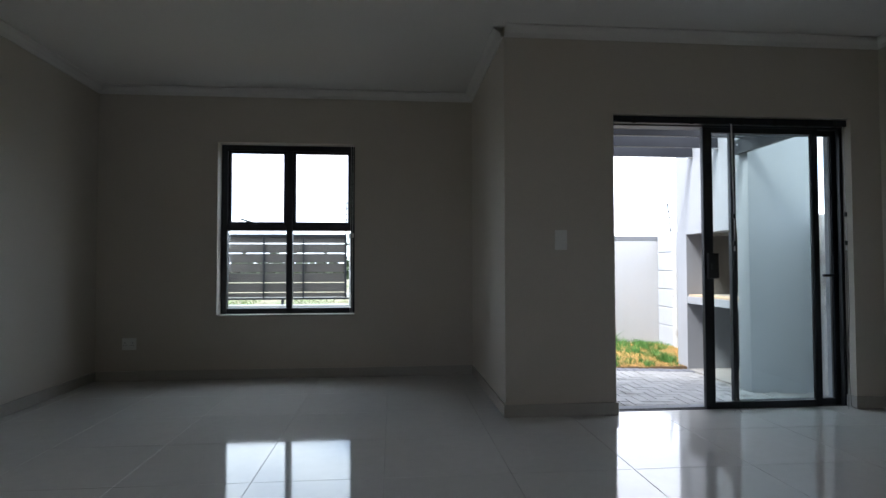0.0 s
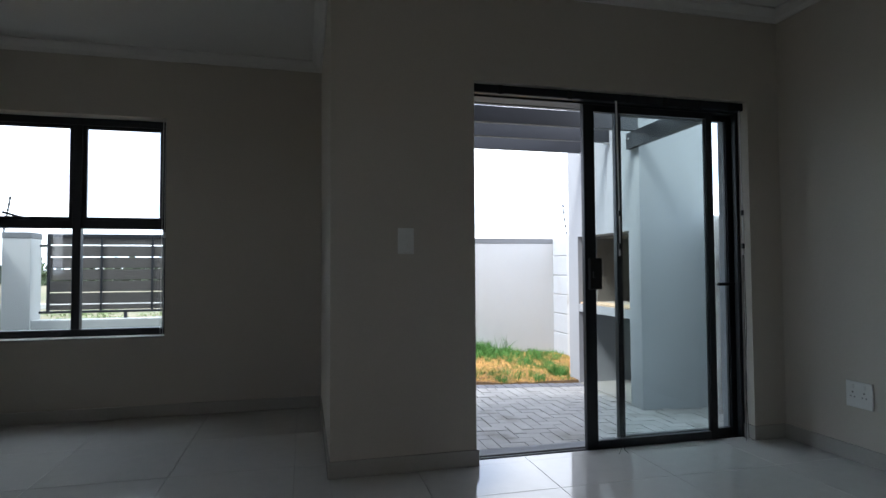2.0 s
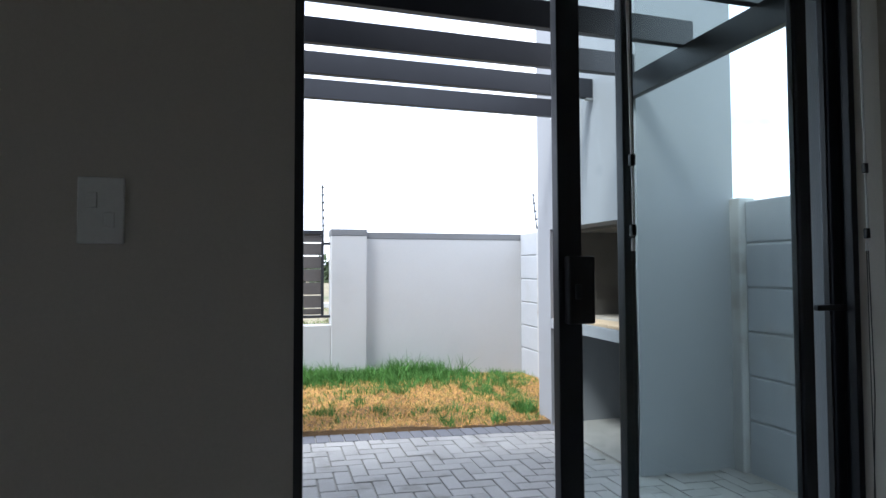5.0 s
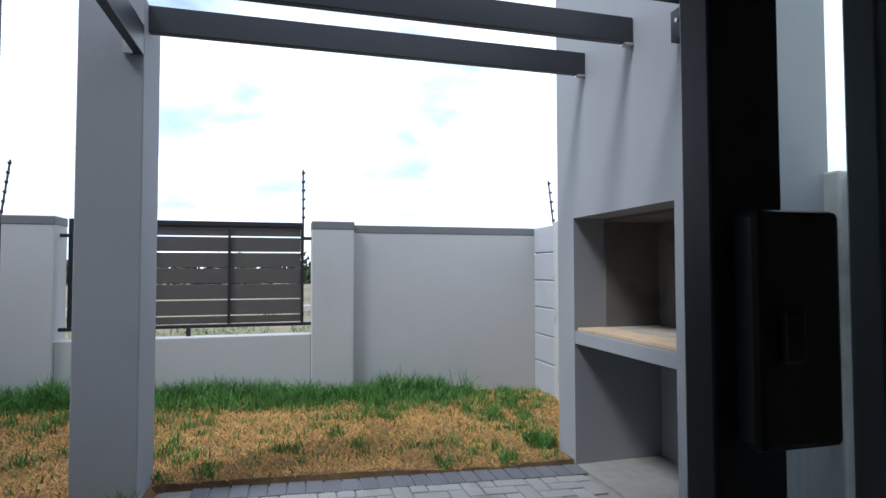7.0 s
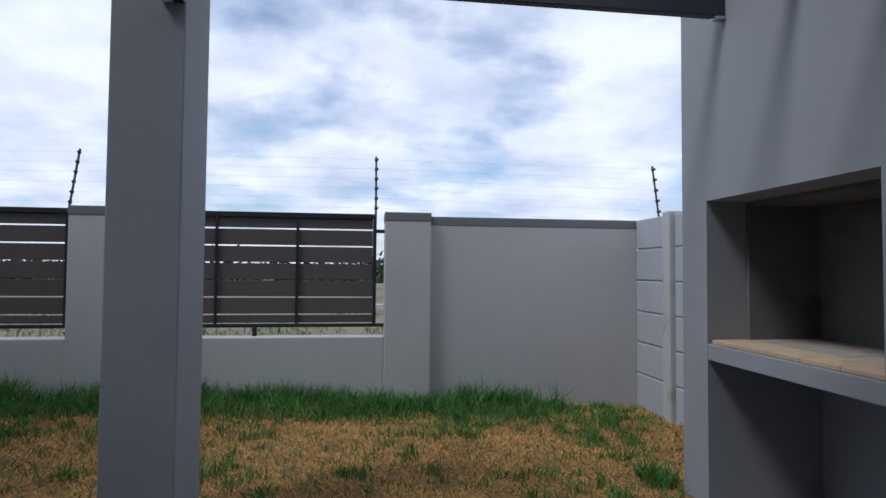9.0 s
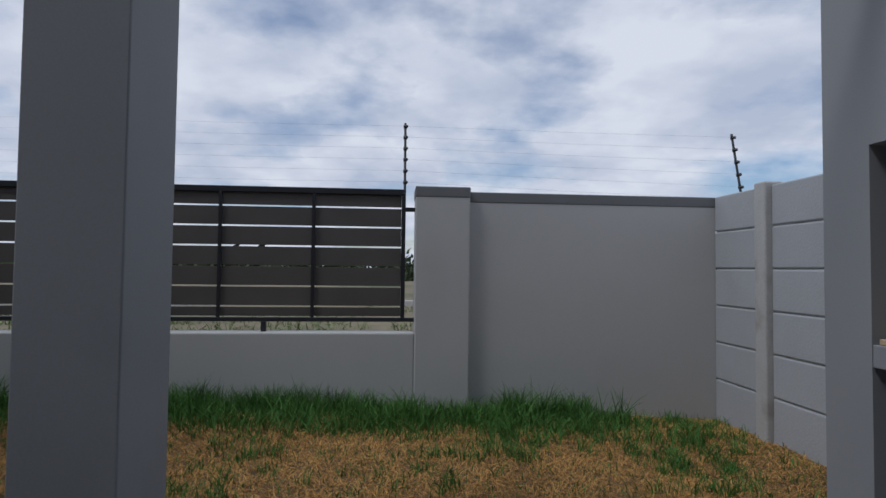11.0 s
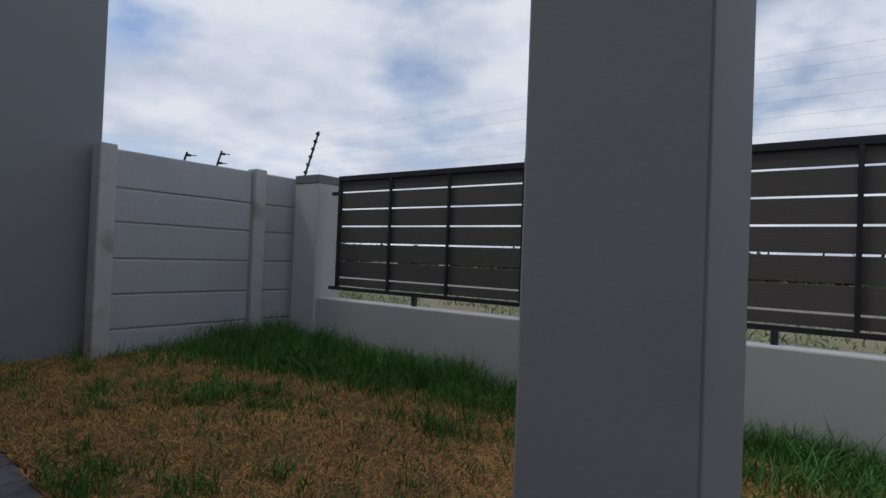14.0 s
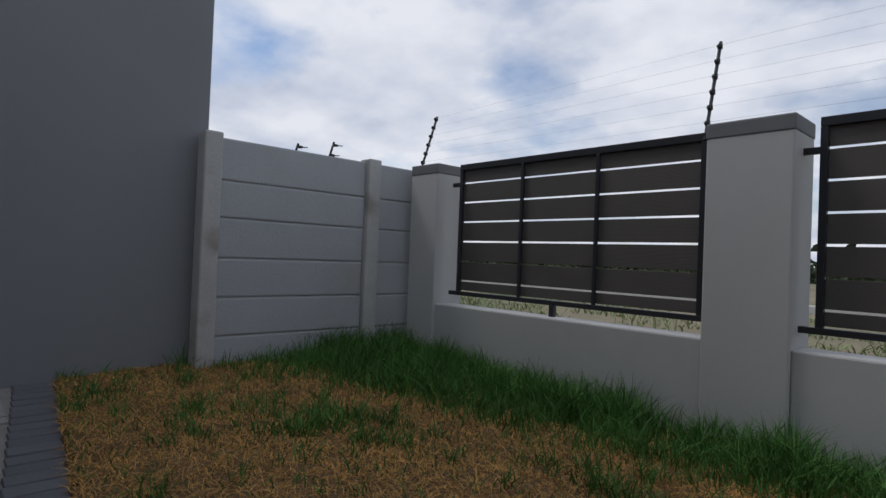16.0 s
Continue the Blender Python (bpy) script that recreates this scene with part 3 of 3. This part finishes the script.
fence_panel(-2.86, -0.785, (-2.175, -1.515), -1.86)
fence_panel(-0.215, 2.045, (0.525, 1.281), 0.89)


# ---- precast walls ----
def precast(name, x, face, posts, y0, y1, top, joints, base, label):
    """Precast concrete wall along y at x; face is +1 or -1, the side of the yard."""
    w = thing(name, (x, (y0 + y1) / 2, base), label, "wall", "", "structure")
    for p in posts:
        part("post", one(x - 0.075, x + 0.075, p - 0.065, p + 0.065, base - 0.3, top + 0.025, 0.014), M_POST, w, "rough concrete slotted post")
    ends = [y0] + list(posts) + [y1]
    part("core", one(x - 0.010, x + 0.010, y0 + 0.01, y1 - 0.01, base - 0.3, top - 0.02), M_POST, w)
    levels = [top] + list(joints) + [base - 0.3]
    for a, b in zip(ends, ends[1:]):
        if b - a < 0.08:
            continue
        for zt, zb in zip(levels, levels[1:]):
            part("panel", one(x - 0.024, x + 0.024, a + (0.066 if a in posts else 0), b - (0.066 if b in posts else 0), zb + 0.004, zt - 0.004, 0.012), M_PRECAST, w)
    return w


precast("wall_precast_1", 4.76, -1, (5.86, 7.48, 9.09), Y_DOOR_OUT, Y_B + 0.07, 1.83, (1.52, 1.20, 0.885, 0.57, 0.255), -0.1, "white-washed precast concrete panel wall with posts")
precast("wall_precast_2", -3.47, 1, (7.945, 9.33), 7.90, Y_B + 0.2, 1.845, (1.535, 1.265, 0.975, 0.69, 0.41), 0.1, "white-washed precast concrete panel wall with posts")

# neighbouring house wing
nb = thing("neighbour_house", (-5.2, 5.5, 0), "plain grey plastered house wing closing the yard", "house")
# Upper part and roof are unseen, built this high to shade the left lawn
part("wall", one(-7.0, -3.60, 2.5, 7.975, -0.3, 6.2, 0.01), M_WING, nb)
part("roof", one(-7.2, -3.52, 2.4, 8.05, 6.2, 6.35, 0.01), M_ROOF, nb)


# ---- electric fence ----
def fence_pole(x, zb, zt, label="black electric fence pole with insulators on the wall"):
    p = thing("electric_fence_pole", (x, Y_B + 0.12, zb), label, "fence pole", "electric fence poles")
    a, b = Vector((x, Y_B + 0.135, zb)), Vector((x, Y_B + 0.315, zt))
    part("pole", tube(bmesh.new(), a, b, 0.011, 8), M_STEEL, p)
    for i in range(6):
        c = a.lerp(b, 0.16 + 0.158 * i)
        ib = tube(bmesh.new(), c + Vector((0.0, -0.012, 0)), c + Vector((0.016, -0.03, 0)), 0.017, 8, 0.012)
        tube(ib, c + Vector((0, 0, -0.014)), c + Vector((0, 0, 0.014)), 0.016, 8)
        part("insulator", ib, M_BLACK, p)
    return a, b


poles = [fence_pole(-3.395, 1.83, 2.375), fence_pole(-0.80, 1.80, 2.43), fence_pole(2.035, 1.80, 2.45), fence_pole(5.05, 1.70, 2.45)]
wires = thing("electric_fence_wire", (0.7, Y_B + 0.2, 1.9), "thin strained electric fence wires", "wire")
for i in range(6):
    pts = [a.lerp(b, 0.16 + 0.158 * i) + Vector((0, -0.03, 0)) for a, b in poles]
    line = [pts[0]]
    for p, q in zip(pts, pts[1:]):
        line += [(p + q) / 2 - Vector((0, 0, 0.006)), q]
    wbm, w = bmesh.new(), 0.0006
    rings = [[wbm.verts.new(c + Vector((0, dy * w, dz * w))) for dy, dz in ((1, 0), (0, 1), (-1, 0), (0, -1))] for c in line]
    for ra, rb in zip(rings, rings[1:]):
        for k in range(4):
            wbm.faces.new((ra[k], ra[(k + 1) % 4], rb[(k + 1) % 4], rb[k]))
    part("wire", wbm, M_WIRE, wires)
for y, top in ((8.957, 2.03), (9.33, 2.105)):
    p = thing("electric_fence_pole", (-4.1, y, -0.35), "black electric fence pole on the plot behind", "fence pole", "electric fence poles")
    foot, tip = Vector((-4.1, y - 0.74, -0.36)), Vector((-4.1, y, top))
    part("pole", tube(bmesh.new(), foot, tip, 0.011, 8), M_STEEL, p)
    for d in (0.03, 0.135):
        c = tip + (foot - tip).normalized() * d
        ib = tube(bmesh.new(), c, c + Vector((0, 0.05, 0.002)), 0.016, 8, 0.012)
        tube(ib, c + Vector((0, 0.05, 0.002)), c + Vector((0.01, 0.10, 0.006)), 0.005, 6)
        part("insulator", ib, M_BLACK, p)


# ---- grass ----
def blades(name, roots, heights, widths, leans, mat, label, segs=2):
    """One mesh of many bent tapering blades."""
    rng = np.random.default_rng(7)
    n = len(roots)
    ang = rng.uniform(0, 2 * np.pi, n)
    bend = rng.uniform(0, 2 * np.pi, n)
    side = np.stack([np.cos(ang), np.sin(ang), np.zeros(n)], 1) * (widths / 2)[:, None]
    over = np.stack([np.cos(bend), np.sin(bend), np.zeros(n)], 1) * (heights * leans)[:, None]
    rows = []
    for k in range(segs):
        f = k / segs
        c = roots + over * (f ** 2) + np.array([0, 0, 1.0]) * (heights * (f - 0.25 * leans * f * f))[:, None]
        rows += [c - side * (1 - 0.55 * f), c + side * (1 - 0.55 * f)]
    tip = roots + over + np.array([0, 0, 1.0]) * (heights * (1 - 0.25 * leans))[:, None]
    rows.append(tip)
    k = len(rows)
    verts = np.stack(rows, 1).reshape(-1, 3)
    base = np.arange(n) * k
    faces = []
    for q in range(segs - 1):
        faces.append(np.stack([base + 2 * q, base + 2 * q + 1, base + 2 * q + 3, base + 2 * q + 2], 1).tolist())
    faces.append(np.stack([base + k - 3, base + k - 2, base + k - 1], 1).tolist())
    me = bpy.data.meshes.new(name)
    me.from_pydata(verts.tolist(), [], [f for group in faces for f in group])
    me.materials.append(mat)
    return tagged(new(name, me), label, "grass", "", "stuff")


rng = np.random.default_rng(3)


def scatter(n, x0, x1, y0, y1):
    return rng.uniform(x0, x1, n), rng.uniform(y0, y1, n)


def patch(x, y):
    return 0.55 * noise.noise(Vector((x * 1.3 + 4, y * 1.6, 1.7))) + 0.75 * noise.noise(Vector((x * 6, y * 6, 5.0))) + 0.45 * noise.noise(Vector((x * 17, y * 17, 3.0)))


xs, ys = scatter(160000, XW0, XW1 - 0.03, 6.72, Y_B + 0.02)
keep = []
for x, y in zip(xs, ys):
    if (3.86 < x and y < 7.5) or y < edge_y(x) - 0.015 or (0.755 < x < 1.108 and 6.93 < y < 7.35):
        continue
    keep.append((x, y, lawn_z(x, y) - 0.004))
roots = np.array(keep)
blades("dry_grass", roots, rng.uniform(0.015, 0.05, len(roots)), rng.uniform(0.003, 0.0065, len(roots)), rng.uniform(0.8, 2.9, len(roots)), M_STRAW, "short dry straw-coloured grass over the lawn")
xs, ys = scatter(185000, XW0, XW1 - 0.03, 6.72, Y_B + 0.03)
keep, hs = [], []
for x, y, u in zip(xs, ys, rng.uniform(0, 1, len(xs))):
    if (3.86 < x and y < 7.5) or y < edge_y(x) - 0.015 or (0.755 < x < 1.108 and 6.93 < y < 7.35):
        continue
    strip = max(0.0, min(1.0, (y - (8.85 if x > -0.6 else 8.85 - 0.25 * (-0.6 - x))) / 0.7))
    if x > 3.7:
        strip *= max(0.0, 1 - (x - 3.7) / 0.35)
    spot = max(0.0, min(1.0, (patch(x, y) - 0.02) * 1.9))
    corner = 1.0 if (x > 3.7 and y < 7.9 and (x - 3.78) ** 2 + (y - 7.62) ** 2 < 0.02) else 0.0
    wild = 0.5 + 0.9 * noise.noise(Vector((x * 3.1, y * 4, 6.0)))
    strip *= max(0.3, min(1.0, wild + 0.4))
    chance = max(0.95 * strip, 0.6 * spot, corner, 0.05)
    if u < chance:
        keep.append((x, y, lawn_z(x, y) - 0.004))
        hs.append((0.05 + 0.19 * strip * (0.6 + 0.8 * abs(noise.noise(Vector((x * 2.2, y * 2, 9.0))))) + 0.055 * spot + 0.07 * corner))
roots, hs = np.array(keep), np.array(hs)
blades("green_grass", roots, hs * rng.uniform(0.4, 1.35, len(hs)), rng.uniform(0.004, 0.009, len(hs)), rng.uniform(0.1, 1.1, len(hs)), M_GREEN, "green grass tufts thick along the boundary wall", 3)
keep, hs = [], []
clumps = [(2.95, 9.55, 0.33, 22), (3.12, 9.5, 0.36, 24), (3.75, 9.5, 0.32, 22), (-3.4, 7.75, 0.2, 20), (3.0, 9.3, 0.24, 10)]
for k in range(46):
    cx = rng.uniform(-3.3, 3.9)
    clumps.append((cx, rng.uniform(9.15, 9.6) - max(0.0, -0.6 - cx) * 0.12, rng.uniform(0.16, 0.27), int(rng.integers(6, 16))))
for cx, cy, h, n in clumps:
    for k in range(n):
        x, y = cx + rng.normal(0, 0.05), cy + rng.normal(0, 0.03)
        keep.append((x, y, lawn_z(x, y)))
        hs.append(h * rng.uniform(0.5, 1.15))
roots, hs = np.array(keep), np.array(hs)
blades("tall_grass", roots, hs, rng.uniform(0.006, 0.011, len(hs)), rng.uniform(0.2, 0.9, len(hs)), M_GREEN, "tall arching grass stems against the wall", 4)
xs, ys = scatter(10000, -9, 6, 10.2, 17)
pts = np.array([(x, y, 0.30 + 0.08 * noise.noise(Vector((x * 0.3, y * 0.3, 0)))) for x, y in zip(xs, ys) if noise.noise(Vector((x * 0.8, y * 0.8, 3))) > -0.1])
blades("weeds", pts, rng.uniform(0.04, 0.17, len(pts)), rng.uniform(0.01, 0.03, len(pts)), rng.uniform(0.4, 1.5, len(pts)), M_WEED, "pale weeds growing outside the boundary wall", 3)
setting("kerb", one(-40, 40, 18.0, 18.15, 0.0, 0.45, 0.02), M_KERB, "long pale concrete kerb beyond the plot", "kerb")
cx, cy = scatter(1300, -70, 70, 45, 95)
pts, hh = [], []
for x, y in zip(cx, cy):
    r = 0.5 + 1.1 * abs(noise.noise(Vector((x * 0.07, y * 0.07, 8))))
    for k in range(22):
        pts.append((x + rng.normal(0, r), y + rng.normal(0, r), -0.1 + abs(rng.normal(0, 0.85)) * r))
        hh.append(rng.uniform(0.45, 1.0))
pts, hh = np.array(pts), np.array(hh)
far = blades("far_scrub", pts, hh, hh * 0.7, np.full(len(hh), 0.8), M_SCRUB, "dark low scrub far across open land", 2)
far["category"] = "scrub"

# ---- floor tiles ----
PITCH, TX, TY = 0.62, 1.20, 2.755
tile_mesh = {}


def tile_at(x0, x1, y0, y1):
    key = (round(x1 - x0, 3), round(y1 - y0, 3))
    if key not in tile_mesh:
        bm = one(-key[0] / 2, key[0] / 2, -key[1] / 2, key[1] / 2, -0.004, 0.0, 0.0012)
        me = bpy.data.meshes.new("tile")
        bm.to_mesh(me)
        bm.free()
        me.materials.append(M_TILE)
        tile_mesh[key] = me
    ob = new("tile", tile_mesh[key])
    ob.parent = floor
    ob.location = ((x0 + x1) / 2, (y0 + y1) / 2, FLOOR)


for i in range(-8, 5):
    for j in range(-11, 6):
        x0, x1 = TX + i * PITCH + 0.001, TX + (i + 1) * PITCH - 0.001
        y0, y1 = TY + j * PITCH + 0.001, TY + (j + 1) * PITCH - 0.001
        x0, x1, y0 = max(x0, X_LEFT), min(x1, X_RIGHT), max(y0, Y_BACK)
        if x1 - x0 < 0.02 or y1 - y0 < 0.02:
            continue
        if x0 < X_ALC - 0.02:
            xa, ya = min(x1, X_ALC) if y1 > Y_DOOR else x1, min(y1, Y_WIN)
            if ya - y0 > 0.02:
                tile_at(x0, xa, y0, ya)
            if xa < x1 - 0.02 and Y_DOOR - y0 > 0.02:
                tile_at(xa, x1, y0, Y_DOOR)
        elif y0 < Y_DOOR - 0.02:
            tile_at(x0, x1, y0, min(y1, Y_DOOR))
            if y1 > Y_DOOR and x1 > DX0 and x0 < DX1:
                tile_at(max(x0, DX0 + 0.012), min(x1, DX1 - 0.012), Y_DOOR, min(y1, Y_STEP - 0.003))

# ---- pavers ----
PL = 0.112
J = 0.0045


def paver_data(half_length):
    bm = one(-half_length + J, half_length - J, -PL / 2 + J, PL / 2 - J, -0.05, 0.0, 0.006)
    me = bpy.data.meshes.new("paver")
    bm.to_mesh(me)
    bm.free()
    me.materials.append(M_PAVER)
    return me


paver_mesh, half_mesh = paver_data(PL), paver_data(PL / 2)
edge_mesh = paver_mesh.copy()
edge_mesh.materials.clear()
edge_mesh.materials.append(M_EDGE)
SLOPE = math.degrees(math.atan(-0.034))
rest = bmesh.new()
count = 0
prng = random.Random(5)


def lay(x, y, turn, mesh, turn_row=False):
    """One paver, as an object near the walked line, or joined to the rest."""
    global count
    if x > 3.86 and y > 5.85:
        return
    if x < X_TURN + 0.24 and y > 6.44 and turn_row is False and x > X_TURN - 0.02:
        return
    if x < 1.03 and y < 5.60:
        return
    m = pose(x, y, ground_z(x) + prng.uniform(-0.0025, 0.0025), 0, -SLOPE) @ pose(0, 0, 0, prng.uniform(-0.5, 0.5), prng.uniform(-0.5, 0.5), turn + prng.uniform(-0.8, 0.8))
    if mesh is edge_mesh or (1.1 < x < 3.95 and 5.55 < y and count < 290):
        ob = new("paver", mesh)
        ob.parent = paving
        ob.matrix_basis = m
        count += mesh is not edge_mesh
    else:
        bmesh.ops.create_cube(rest, size=1.0, matrix=m @ Matrix.LocRotScale((0, 0, -0.025), None, ((PL if mesh is half_mesh else PL * 2) - 2 * J, PL - 2 * J, 0.05)))


x = XW0 + 0.06
while x < XW1 - 0.05:
    lay(x, edge_y(x) - PL, 90, edge_mesh, x > X_TURN + 0.18)
    x += PL
for k in range(6):
    lay(X_TURN + 0.12, 6.485 + k * PL, 0, edge_mesh, True)
X_G, Y_G = 0.5, 7.041 - 13 * PL


def inside_paving(x, y):
    return XW0 + PL * 0.45 < x < XW1 - PL * 0.45 and Y_DOOR_OUT + 0.1 < y < edge_y(x) - 2.45 * PL


for i in range(-60, 60):
    for j in range(-60, 60):
        step = (i - j) % 4
        if step not in (0, 3):
            continue
        a = (X_G + (i + 0.5) * PL, Y_G + (j + 0.5) * PL)
        b = (a[0] + PL, a[1]) if step == 0 else (a[0], a[1] + PL)
        turn = 0 if step == 0 else 90
        fits = [inside_paving(*a), inside_paving(*b)]
        if all(fits):
            lay((a[0] + b[0]) / 2, (a[1] + b[1]) / 2, turn, paver_mesh)
        elif any(fits):
            lay(*(a if fits[0] else b), turn, half_mesh)
rest_ob = part("far_pavers", rest, M_PAVER_J, paving)
rest_ob["kind"] = "stuff"
